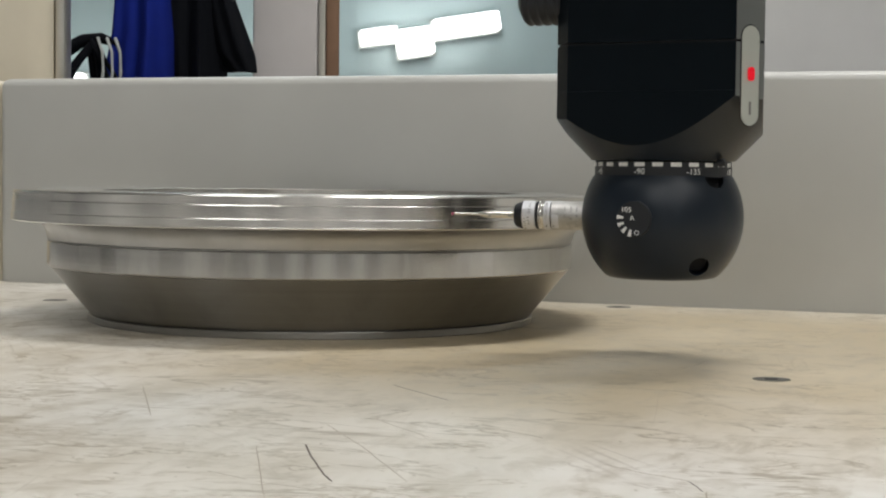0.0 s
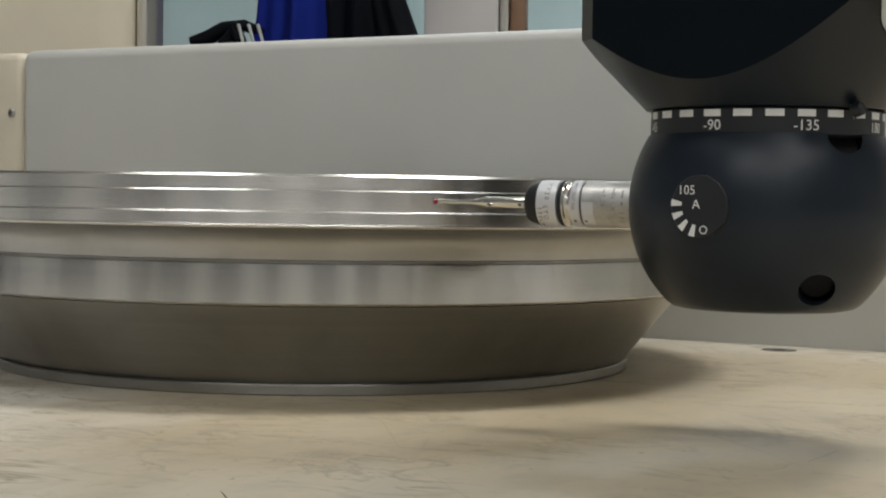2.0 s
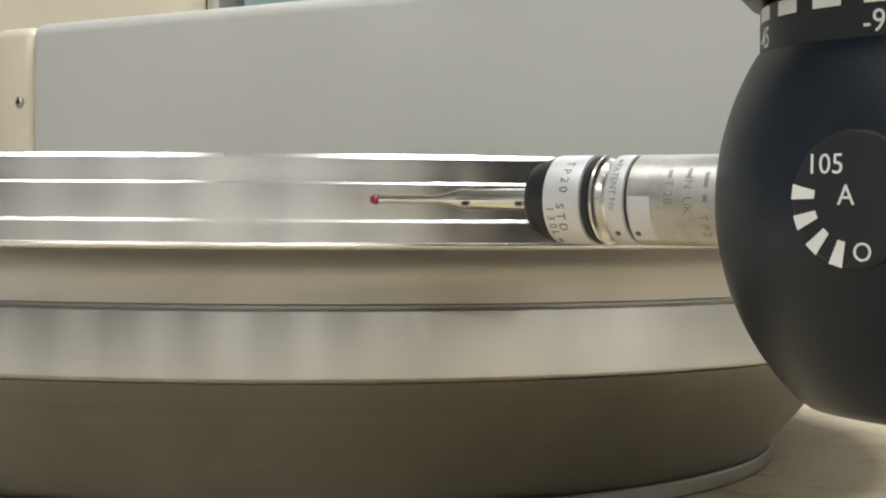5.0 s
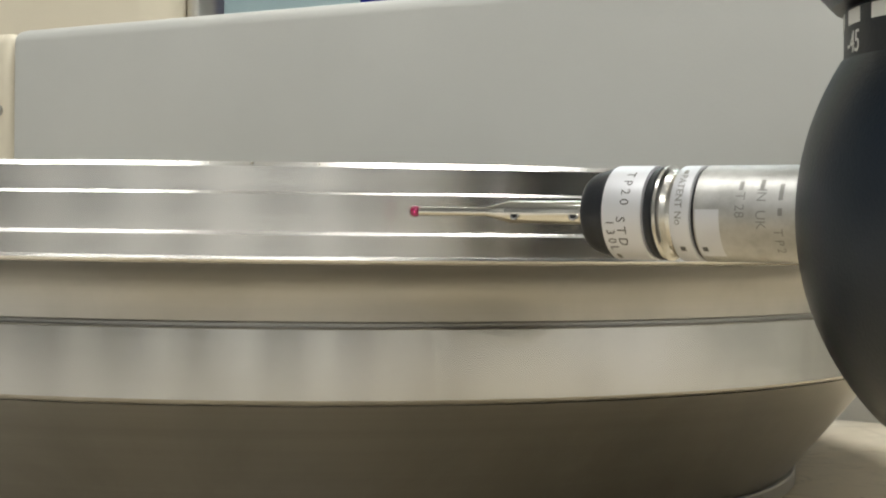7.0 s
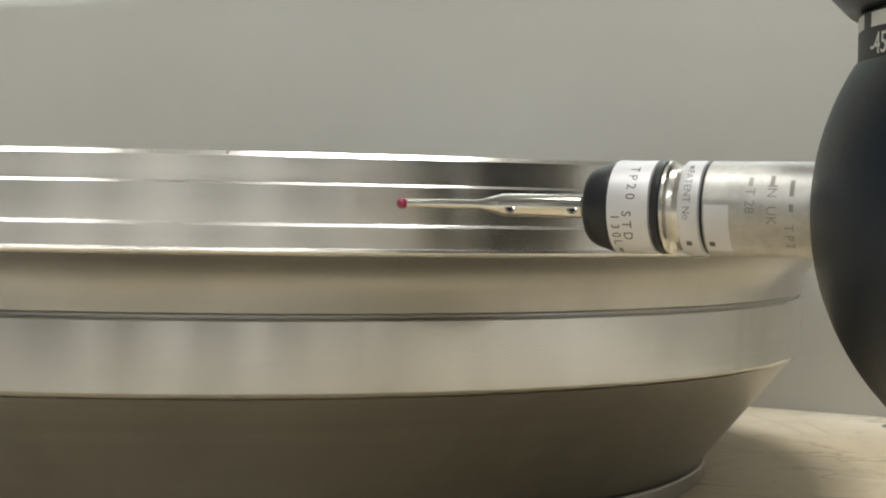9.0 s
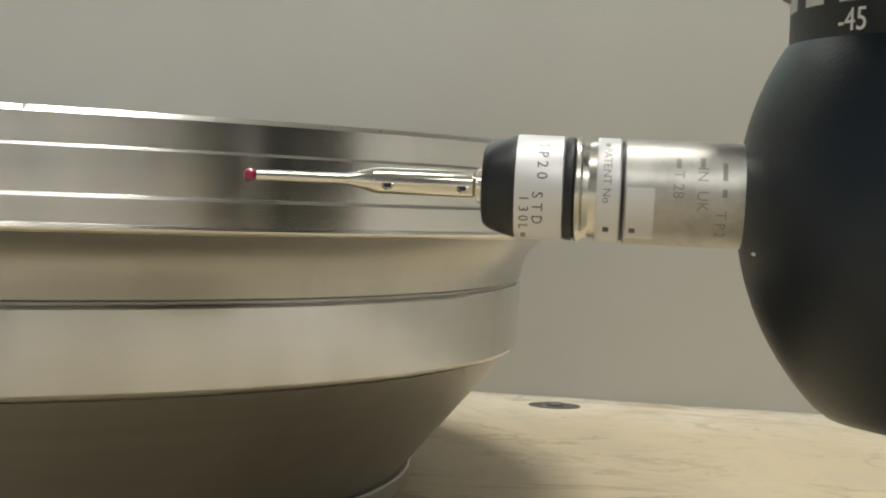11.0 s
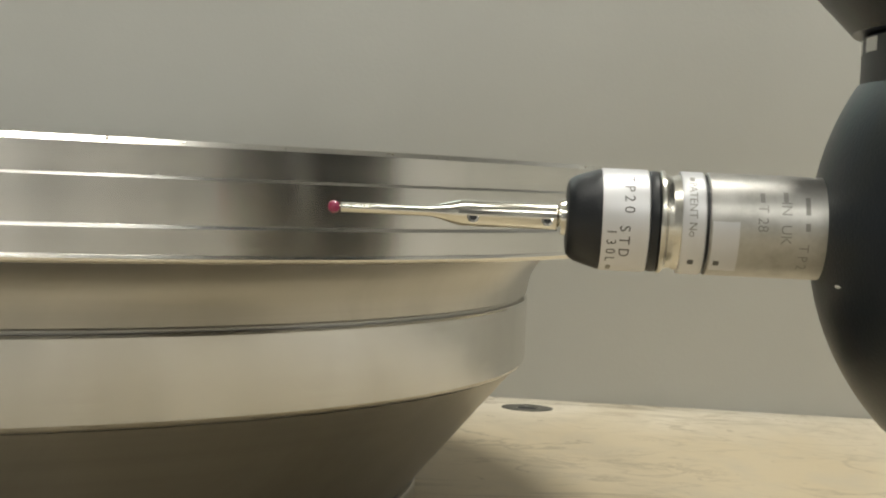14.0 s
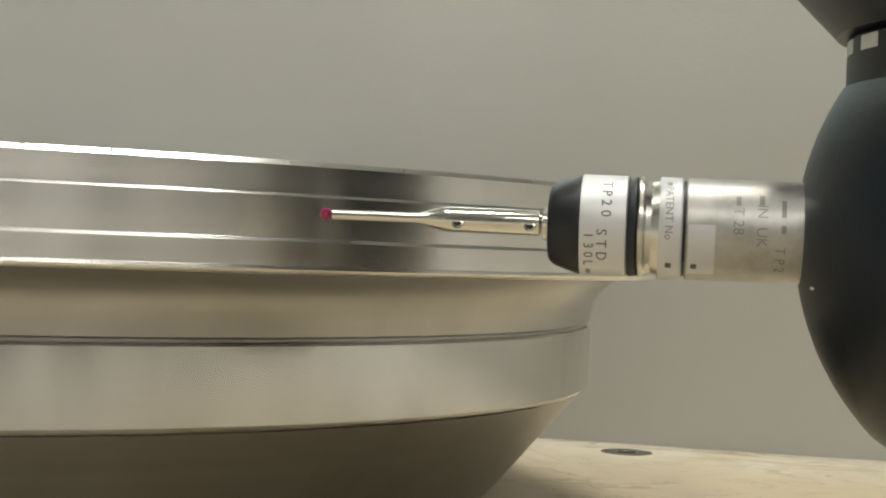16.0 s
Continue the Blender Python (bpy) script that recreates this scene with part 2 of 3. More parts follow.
def revolve(profile, n=96, scale=MM, closed=True, axis="z"):
    """A ring swept from (radius, height) points; with closed, the profile runs back to its start."""
    bm = bmesh.new()
    cols = []
    for k in range(n):
        a = 2 * math.pi * k / n
        col = []
        for r, h in profile:
            p = (r * math.cos(a), r * math.sin(a), h) if axis == "z" else (h, r * math.cos(a), r * math.sin(a))
            col.append(bm.verts.new(Vector(p) * scale))
        cols.append(col)
    m = len(profile)
    for k in range(n):
        a, b = cols[k], cols[(k + 1) % n]
        for i in range(m if closed else m - 1):
            j = (i + 1) % m
            bm.faces.new((a[i], b[i], b[j], a[j]))
    bmesh.ops.remove_doubles(bm, verts=bm.verts, dist=1e-7)
    bmesh.ops.recalc_face_normals(bm, faces=bm.faces)
    return bm


def box_bm(x0, x1, y0, y1, z0, z1, bevel=0.0, seg=2):
    bm = bmesh.new()
    bmesh.ops.create_cube(bm, size=1.0)
    for v in bm.verts:
        v.co = Vector((x0 + (v.co.x + 0.5) * (x1 - x0), y0 + (v.co.y + 0.5) * (y1 - y0), z0 + (v.co.z + 0.5) * (z1 - z0)))
    if bevel:
        bmesh.ops.bevel(bm, geom=list(bm.edges), offset=bevel, segments=seg, profile=0.5, affect="EDGES")
    return bm


def tube_bm(points, radius, n=8):
    """A round tube along points; radius may be one number or one for each point."""
    bm = bmesh.new()
    rings = []
    for i, p in enumerate(points):
        a, b = Vector(points[max(i - 1, 0)]), Vector(points[min(i + 1, len(points) - 1)])
        q = (b - a).to_track_quat("Z", "Y")
        r = radius[i] if isinstance(radius, (list, tuple)) else radius
        rings.append([bm.verts.new(Vector(p) + q @ Vector((r * math.cos(2 * math.pi * k / n), r * math.sin(2 * math.pi * k / n), 0))) for k in range(n)])
    for r0, r1 in zip(rings, rings[1:]):
        for k in range(n):
            bm.faces.new((r0[k], r0[(k + 1) % n], r1[(k + 1) % n], r1[k]))
    bm.faces.new(rings[0][::-1])
    bm.faces.new(rings[-1])
    return bm


def text_bm(words, size, thick=0.05 * MM, warp=None):
    """Lettering as a thin mesh centred on its own middle; warp maps each flat point to its place."""
    cu = bpy.data.curves.new("lettering", "FONT")
    cu.body, cu.size, cu.align_x, cu.align_y, cu.extrude = words, size, "CENTER", "CENTER", thick
    cu.resolution_u = 3
    ob = new("lettering_source", cu)
    dg = bpy.context.evaluated_depsgraph_get()
    me = bpy.data.meshes.new_from_object(ob.evaluated_get(dg))
    bm = bmesh.new()
    bm.from_mesh(me)
    bpy.data.objects.remove(ob)
    bpy.data.meshes.remove(me)
    bpy.data.curves.remove(cu)
    if warp:
        for v in bm.verts:
            v.co = warp(v.co)
    return bm


# ---- setting ----
X0, X1, Y0, Y1 = -2.4, 2.4, -3.2, 1.34
FLOOR_Z = -0.86
solid("floor", box_bm(X0 - 0.1, X1 + 0.1, Y0 - 0.1, 3.4, FLOOR_Z - 0.1, FLOOR_Z), FLOOR, "grey painted workshop floor", "floor", kind="structure")
solid("ceiling", box_bm(X0 - 0.1, X1 + 0.1, Y0 - 0.1, 3.4, CEIL, CEIL + 0.1), CEILING, "pale plain ceiling of the measuring room", "ceiling", kind="structure")
solid("wall_west", box_bm(X0 - 0.1, X0, Y0 - 0.1, 3.4, FLOOR_Z, CEIL), WALL_PAINT, "plain light grey wall", "wall", kind="structure")
solid("wall_east", box_bm(X1, X1 + 0.1, Y0 - 0.1, 3.4, FLOOR_Z, CEIL), WALL_PAINT, "plain light grey wall", "wall", kind="structure")
solid("wall_south", box_bm(X0, X1, Y0 - 0.1, Y0, FLOOR_Z, CEIL), WALL_PAINT, "plain light grey wall", "wall", kind="structure")

# added panels, out of view, that give the steel ring striped reflections
for k, (px0, px1, tone) in enumerate(((-2.3, -1.75, "D"), (-1.55, -1.35, "W"), (-1.2, -0.75, "D"), (-0.62, -0.5, "W"), (-0.32, -0.12, "D"), (0.02, 0.3, "W"), (0.42, 0.8, "D"), (0.95, 1.1, "W"), (1.2, 1.55, "D"), (1.7, 2.2, "W"))):
    solid("reflection_panel", box_bm(px0, px1, Y0 + 0.001, Y0 + 0.05, FLOOR_Z, 1.5, 0.004), DARK_PANEL if tone == "D" else LIGHT_PANEL, "unseen dark panel added for streaks in the steel" if tone == "D" else "unseen white panel added for streaks in the steel", "wall panel", group="wall panels", kind="structure")
for k, (py0, py1, tone) in enumerate(((-2.9, -2.3, "D"), (-2.0, -1.7, "W"), (-1.5, -0.9, "D"), (-0.6, -0.2, "W"), (0.1, 0.5, "D"))):
    for sx in (-1, 1):
        xa, xb = (X0 + 0.001, X0 + 0.05) if sx < 0 else (X1 - 0.05, X1 - 0.001)
        solid("reflection_panel", box_bm(xa, xb, py0, py1, FLOOR_Z, 1.5, 0.004), DARK_PANEL if tone == "D" else LIGHT_PANEL, "unseen dark panel added for streaks in the steel" if tone == "D" else "unseen white panel added for streaks in the steel", "wall panel", group="wall panels", kind="structure")

# partition with the windows: solid below and at the right, glazed between the posts
WY = 1.22
SILL = 0.05
solid("wall_north", box_bm(X0, X1, WY, WY + 0.1, FLOOR_Z, SILL), WALL_PAINT, "grey painted wall under the windows", "wall", kind="structure")
solid("wall_north_right", box_bm(0.33, X1, WY, WY + 0.1, SILL, CEIL), WALL_PAINT, "grey painted wall beside the window", "wall", kind="structure")
solid("wall_north_top", box_bm(X0, 0.33, WY, WY + 0.1, 1.15, CEIL), WALL_PAINT, "grey painted wall above the windows", "wall", kind="structure")


def window(name, x0, x1, label):
    w = thing(name, pose(0, WY, 0), label, "window", kind="structure")
    for nm, b in (("sill", (x0, x1, -0.01, 0.11, SILL, SILL + 0.012)), ("window_frame", (x0, x1, 0.02, 0.08, 1.13, 1.15))):
        part(nm, box_bm(*b, 0.003), LILAC_FRAME, w)
    p = part("pane", box_bm(x0, x1, 0.045, 0.05, SILL + 0.012, 1.13), GLASS, w, "clear glass pane")
    p.visible_shadow = False
    return w


window("window_1", -1.0, -0.093, "clear window behind the hanging coats")
window("window_2", 0.010, 0.33, "clear window with lamps beyond it")
post = thing("window_post", pose(0, WY, 0), "pale lilac post between two windows", "post", kind="structure")
part("post_board", box_bm(-0.093, -0.017, -0.03, 0.11, SILL, CEIL, 0.004), LILAC_FRAME, post)
part("metal_edge", box_bm(-0.016, -0.007, -0.02, 0.1, SILL, CEIL, 0.002), ALU, post, "bright metal edge strip")
part("timber_edge", box_bm(-0.006, 0.010, 0.0, 0.1, SILL, CEIL, 0.002), BROWN, post, "brown timber edge strip")
left = thing("wall_post", pose(0, WY, 0), "pale frame where the window meets the wall", "post", kind="structure")
part("post_board", box_bm(-1.1, -1.0, -0.03, 0.11, SILL, CEIL, 0.004), LILAC_FRAME, left)
solid("wall_north_left", box_bm(X0, -1.1, WY, WY + 0.1, SILL, CEIL), WALL_PAINT, "grey painted wall", "wall", kind="structure")

# the next room, seen through the windows
FY = 3.0
solid("far_wall_lower", box_bm(X0, X1, FY, FY + 0.1, FLOOR_Z, 0.27), FAR_LOWER, "beige lower half of the next room's wall", "wall", kind="structure")
solid("far_wall_upper", box_bm(X0, X1, FY + 0.004, FY + 0.1, 0.27, CEIL), FAR_UPPER, "pale blue upper half of the next room's wall", "wall", kind="structure")


def tube_fixture(x, y, z, w, h, d=0.06):
    t = thing("wall_light", pose(x, y, z, 0, -9, 0), "long white tube light that is switched on", "lamp", "lamps in the next room")
    part("diffuser", box_bm(-w / 2, w / 2, -d, 0, -h / 2, h / 2, 0.006), TUBE, t, "glowing white cover")
    part("back_plate", box_bm(-w / 2 - 0.004, w / 2 + 0.004, 0.001, 0.012, -h / 2 - 0.004, h / 2 + 0.004), ALU, t)


for fx, fz, fw, fh in ((0.166, 0.392, 0.084, 0.034), (0.249, 0.380, 0.080, 0.062), (0.365, 0.420, 0.150, 0.044), (-0.14, 0.352, 0.044, 0.030), (-0.52, 0.275, 0.07, 0.035), (-0.47, 0.245, 0.05, 0.03)):
    tube_fixture(fx, FY - 0.02, fz, fw, fh)
area_lamp("next_room_light", (0.0, 2.2, CEIL - 0.05), (0, 2.4, 0), 1.6, 0.6, 16.0, (0.95, 1.0, 0.95))


def ceiling_light(x, y, sx, sy):
    t = thing("ceiling_light", pose(x, y, CEIL), "long unseen white ceiling light that is switched on", "lamp", "ceiling lights")
    part("housing", box_bm(-sx / 2, sx / 2, -sy / 2, sy / 2, -0.03, -0.001, 0.004), WHITE_PAINT, t)
    part("diffuser", box_bm(-sx / 2 + 0.02, sx / 2 - 0.02, -sy / 2 + 0.02, sy / 2 - 0.02, -0.06, -0.031, 0.008), TUBE, t, "glowing white cover")


# fixtures for all lamps, the added fill ones too
for lx, ly, sx, sy, watts in LAMPS:
    ceiling_light(lx, ly, sx, sy)

# ---- measuring table ----
table = thing("measuring_table", pose(0, 0, 0), "worn cream stone measuring table with scratches and brown stains", "table")
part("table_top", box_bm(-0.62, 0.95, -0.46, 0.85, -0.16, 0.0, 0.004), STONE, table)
part("table_base", box_bm(-0.52, 0.85, -0.22, 0.7, FLOOR_Z, -0.16, 0.01), WALL_PAINT, table, "grey machine base")


# long scratches in the top
SCRATCHES = [
    [(-0.057, -0.267), (-0.056, -0.287), (-0.053, -0.318), (-0.051, -0.329)],
    [(-0.02, -0.129), (-0.012, -0.15), (-0.003, -0.172)],
    [(-0.117, -0.129), (-0.108, -0.208)],
    [(0.028, -0.306), (0.036, -0.32), (0.046, -0.332)],
    [(0.046, -0.332), (0.046, -0.347)],
    [(-0.085, -0.312), (-0.08, -0.317), (-0.074, -0.324)],
    [(-0.032, -0.219), (-0.018, -0.256)],
    [(-0.08, -0.145), (-0.061, -0.168)],
    [(0.076, -0.082), (0.084, -0.093)],
    [(0.117, -0.066), (0.128, -0.045)],
    [(-0.072, -0.27), (-0.069, -0.351)],
    [(-0.071, -0.328), (-0.057, -0.339)],
    [(0.006, -0.239), (0.018, -0.259)],
    [(-0.049, -0.23), (-0.04, -0.272), (-0.031, -0.33)],
    [(0.044, -0.358), (0.047, -0.347)],
]


def ribbon_bm(pts, width):
    bm = bmesh.new()
    rows = []
    for i, (x, y) in enumerate(pts):
        a, b = Vector(pts[max(i - 1, 0)]), Vector(pts[min(i + 1, len(pts) - 1)])
        d = (b - a).normalized()
        w = width * (0.25 if i in (0, len(pts) - 1) else 1.0)
        rows.append([bm.verts.new((x - d.y * w * sx, y + d.x * w * sx, h)) for sx, h in ((-1, 0.00002), (0, 0.00010), (1, 0.00002))])
    for r0, r1 in zip(rows, rows[1:]):
        for k in range(2):
            bm.faces.new((r0[k], r0[k + 1], r1[k + 1], r1[k]))
    return bm


def finer(pts, n=6):
    out = []
    for (x0, y0), (x1, y1) in zip(pts, pts[1:]):
        out += [(x0 + (x1 - x0) * k / n, y0 + (y1 - y0) * k / n) for k in range(n)]
    return out + [tuple(pts[-1])]


for k, line in enumerate(SCRATCHES):
    rs = random.Random(k)
    pts = [(x + rs.uniform(-1, 1) * 0.00012, y + rs.uniform(-1, 1) * 0.0003) for x, y in finer(line)]
    part("scratch", ribbon_bm(pts, (0.00030 if k == 0 else 0.00020)), SCRATCH if k in (0, 1, 4) else SCRATCH_PALE, table, "dark hairline scratch")


def threaded_insert(x, y, r=7.8):
    t = thing("threaded_insert", pose(x, y, 0), "small steel threaded insert set in the table top", "insert", "threaded inserts in the table")
    part("collar_ring", revolve([(r, -3), (r, 0.10), (r - 0.3, 0.16), (3.4, 0.16), (3.0, -0.2), (3.0, -3)], 32), DULL_INSERT, t, "dull steel ring")
    part("thread_hole", revolve([(2.95, 0.05), (0.001, 0.05), (0.001, -2), (2.95, -2)], 24), HOLE, t, "dark threaded hole")


for ix_, iy_ in ((0.137, -0.113), (-0.205, 0.291), (0.150, 0.250)):
    threaded_insert(ix_, iy_)

# ---- machined ring ----
RING = (-0.0450, 0.1679)
ring = thing("machined_ring", pose(RING[0], RING[1], 0), "turned bright steel ring with a wide stepped flange", "machine part")
N = 256
# foot and cone wear the steel with shade in its colour
part("foot_lip", revolve([(107.20, 0.05), (124.60, 0.05), (125.00, 0.51), (125.00, 3.37), (124.70, 3.78), (107.20, 3.78)], N), STEEL_DULL_SHADED, ring, "narrow bright foot rim")
part("cone", revolve([(107.20, 3.83), (123.60, 3.83), (124.40, 4.70), (145.09, 29.62), (145.89, 30.54), (123.69, 30.54)], N), STEEL_DULL_SHADED, ring, "dull turned cone, coloured darker for shade", 20)
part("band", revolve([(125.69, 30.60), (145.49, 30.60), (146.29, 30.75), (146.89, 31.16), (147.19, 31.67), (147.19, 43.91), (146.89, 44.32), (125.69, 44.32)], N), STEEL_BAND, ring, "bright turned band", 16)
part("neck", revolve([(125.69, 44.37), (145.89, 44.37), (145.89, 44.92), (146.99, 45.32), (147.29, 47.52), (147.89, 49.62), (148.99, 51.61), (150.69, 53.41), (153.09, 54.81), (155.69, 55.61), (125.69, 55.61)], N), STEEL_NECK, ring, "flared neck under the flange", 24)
part("flange", revolve([(117.14, 55.66), (165.54, 55.66), (166.24, 56.03), (166.44, 56.40), (166.34, 56.82), (166.14, 56.92), (166.14, 60.35), (165.86, 60.77), (165.59, 60.82), (165.54, 60.87), (165.54, 66.88), (165.29, 67.21), (165.09, 67.25), (165.04, 67.30), (165.04, 71.30), (164.34, 72.04), (117.14, 72.04)], N), STEEL, ring, "stepped bright flange with crisp edges", 18)

# nicks and burrs on the flange's edges
def burr(angle, r, z, size, label):
    bm = bmesh.new()
    bmesh.ops.create_icosphere(bm, subdivisions=1, radius=1.0)
    bm.transform(Matrix.Translation(Vector((r * math.sin(angle), -r * math.cos(angle), z)) * MM) @ Matrix.Rotation(angle, 4, "Z") @ Matrix.Diagonal((size[0] * MM, size[1] * MM, size[2] * MM, 1)))
    part("burr", bm, CHROME, ring, label, 0)


rb = random.Random(3)
burr(0.203, 164.7, 71.89, (0.35, 0.2, 0.2), "tiny bright nick")
burr(0.647, 166.2, 56.31, (1.1, 0.25, 0.35), "bright burr on the lower edge")
for k in range(26):
    burr(0.135 + rb.uniform(-0.045, 0.045), 166.3, 56.41 + rb.uniform(-0.3, 0.25), (rb.uniform(0.08, 0.3), 0.14, rb.uniform(0.08, 0.3)), "tiny bright scratch")
for k in range(30):
    burr(rb.uniform(-0.5, 0.95), 164.7, 71.84 + rb.uniform(-0.15, 0.1), (rb.uniform(0.1, 0.5), 0.1, 0.12), "tiny bright nick")
for ang, z in ((0.76, 60.71), (0.92, 60.77), (0.42, 60.71)):
    bm = box_bm(-0.0004, 0.0004, -0.0001, 0.0001, -0.00006, 0.00006)
    bm.transform(Matrix.Translation(Vector((165.89 * math.sin(ang), -165.89 * math.cos(ang), z)) * MM) @ Matrix.Rotation(ang, 4, "Z"))
    part("dirt_speck", bm, HOLE, ring, "dark speck of dirt")

# ---- probe head ----
TIP = Vector((0.0165, -0.0016, 0.0643))
PROBE_TURN, HEAD_TURN = -21.1, -33.0
BALL = TIP + Vector((math.cos(radians(PROBE_TURN)), math.sin(radians(PROBE_TURN)), 0)) * 0.0984
HEAD_SIZE = 1.15
HEAD_POSE = pose(BALL.x, BALL.y, BALL.z, 0, 0, HEAD_TURN) @ Matrix.Diagonal((HEAD_SIZE, HEAD_SIZE, HEAD_SIZE, 1))
PROBE_POSE = pose(BALL.x, BALL.y, BALL.z, 0, 0, PROBE_TURN)
head = thing("probe_head", HEAD_POSE, "black indexing probe head with a round joint and white scale", "probe head")
RB = 31.7


def ball_profile():
    pts = []
    a0, a1 = math.asin(16.4 / RB), -math.asin(22.4 / RB)
    for k in range(28):
        a = a0 + (a1 - a0) * k / 27
        pts.append((RB * math.cos(a), RB * math.sin(a)))
    pts += [(21.0, -23.4), (18.6, -23.9), (0.001, -24.1), (0.001, 16.4)]
    return pts


def drilled(bm, holes):
    """Cuts round blind holes into a closed mesh: (place, axis, radius, depth)."""
    src = bpy.data.meshes.new("cut_source")
    bm.to_mesh(src)
    bm.free()
    ob = new("cut_source", src)
    tools = []
    for place, axis, r, depth in holes:
        cb = bmesh.new()
        bmesh.ops.create_cone(cb, cap_ends=True, segments=32, radius1=r, radius2=r, depth=depth * 2)
        cm = bpy.data.meshes.new("cutter")
        cb.to_mesh(cm)
        cb.free()
        t = new("cutter", cm)
        t.matrix_world = Matrix.Translation(place) @ Vector(axis).to_track_quat("Z", "Y").to_matrix().to_4x4()
        mod = ob.modifiers.new("cut", "BOOLEAN")
        mod.object, mod.operation, mod.solver = t, "DIFFERENCE", "EXACT"
        tools.append(t)
    dg = bpy.context.evaluated_depsgraph_get()
    me = bpy.data.meshes.new_from_object(ob.evaluated_get(dg))
    out = bmesh.new()
    out.from_mesh(me)
    for t in [ob, *tools]:
        d = t.data
        bpy.data.objects.remove(t)
        bpy.data.meshes.remove(d)
    bpy.data.meshes.remove(me)
    return out


HOLES = [Vector((25.8, -12.3, 16.3)), Vector((21.4, -16.3, -18.9))]
cuts = []
for h in HOLES:
    p = h.normalized() * RB * MM
    cuts.append((p, h.normalized() * 0.35 + Vector((0.25, -0.9, 0)).normalized() * 0.65, 4.1 * MM, 9 * MM))
ball = part("ball_joint", drilled(revolve(ball_profile(), 128), cuts), BLACK, head, "round matt black joint with two screw holes", 30)
for h in HOLES:
    a = (h.normalized() * 0.35 + Vector((0.25, -0.9, 0)).normalized() * 0.65).normalized()
    p = h.normalized() * RB * MM - a * 8.2 * MM
    bm = bmesh.new()
    bmesh.ops.create_cone(bm, cap_ends=True, segments=24, radius1=4.0 * MM, radius2=3.6 * MM, depth=1.2 * MM)
    bm.transform(Matrix.Translation(p) @ a.to_track_quat("Z", "Y").to_matrix().to_4x4())
    part("sunk_screw", bm, HOLE, ball, "dark sunk screw")

# dial on the joint's front
def dial_place(v, lift=0.0):
    return Vector((v.x, -(RB + 0.35 + lift) * MM - v.z, v.y))


bm = revolve([(6.9, 0.0), (6.9, 1.0), (6.65, 1.3), (0.001, 1.3), (0.001, 0.0)], 64)
bm.transform(Matrix.Translation((0, -(RB - 0.95) * MM, 0)) @ Matrix.Rotation(radians(90), 4, "X"))
dial = part("dial", bm, BLACK_PLASTIC, ball, "round black dial with white markings")
for words, x, y, size in (("105", -3.1, 3.4, 2.9), ("A", -0.7, 0.3, 2.9), ("O", 1.2, -5.3, 2.7)):
    part("dial_lettering", text_bm(words, size * MM, 0.04 * MM, lambda v, x=x, y=y: dial_place(v + Vector((x, y, 0)) * MM, 0.02)), WHITE_INK, dial.parent, "white lettering")
for a in (174, 201, 228, 255):
    bm = bmesh.new()
    vs = []
    for rr, half in ((4.3, 5.5), (6.9, 6.5)):
        for s in (-1, 1):
            g = radians(a + s * half)
            vs.append(dial_place(Vector((rr * math.cos(g), rr * math.sin(g), 0)) * MM, 0.06))
    f = bm.faces.new([bm.verts.new(vs[k]) for k in (0, 1, 3, 2)])
    ext = bmesh.ops.extrude_face_region(bm, geom=[f])
    bmesh.ops.translate(bm, vec=(0, 0.08 * MM, 0), verts=[e for e in ext["geom"] if isinstance(e, bmesh.types.BMVert)])
    part("dial_mark", bm, WHITE_INK, ball, "white wedge mark", 0)

# fleck in the finish
fl = Vector((-30.9, -15.0, -6.6)).normalized() * (RB + 0.03) * MM
bm = bmesh.new()
bmesh.ops.create_uvsphere(bm, u_segments=10, v_segments=6, radius=1.0)
bm.transform(Matrix.Translation(fl) @ fl.to_track_quat("Z", "Y").to_matrix().to_4x4() @ Matrix.Diagonal((0.75 * MM, 0.2 * MM, 0.05 * MM, 1)))
part("chip", bm, WHITE_INK, ball, "tiny pale chip in the black finish")

# scale collar
CR = 26.8
collar = part("scale_collar", revolve([(18, 15.6), (26.3, 15.6), (CR, 16.1), (CR, 21.6), (26.3, 22.1), (18, 22.1)], 128), BLACK_PLASTIC, head, "black collar with a white degree scale")


def on_collar(deg, z, lift):
    def warp(v):
        a = radians(deg) + v.x / (CR * MM)
        r = (CR + lift) * MM + v.z
        return Vector((r * math.sin(a), -r * math.cos(a), z * MM + v.y))
    return warp


def bar_bm(w, h, cols=5):
    bm = bmesh.new()
    bmesh.ops.create_grid(bm, x_segments=cols, y_segments=1, size=0.5)
    for v in bm.verts:
        v.co = Vector((v.co.x * w, v.co.y * h, 0))
    return bm


def plate_bm(w, h, thick, warp, cols=5):
    bm = bar_bm(w, h, cols)
    ext = bmesh.ops.extrude_face_region(bm, geom=list(bm.faces))
    bmesh.ops.translate(bm, vec=(0, 0, -thick), verts=[e for e in ext["geom"] if isinstance(e, bmesh.types.BMVert)])
    for v in bm.verts:
        v.co = warp(v.co)
    bmesh.ops.recalc_face_normals(bm, faces=bm.faces)
    return bm


for deg in range(-180, 180, 15):
    part("scale_mark", plate_bm(4.1 * MM, 1.6 * MM, 0.1 * MM, on_collar(deg, 20.7, 0.06)), WHITE_INK, collar, "white scale mark")
for deg, words in ((-90, "0"), (-45, "-45"), (0, "-90"), (45, "-135"), (90, "180")):
    part("scale_number", text_bm(words, 3.3 * MM, 0.03 * MM, on_collar(deg, 17.9, 0.05)), WHITE_INK, collar, "white degree number")
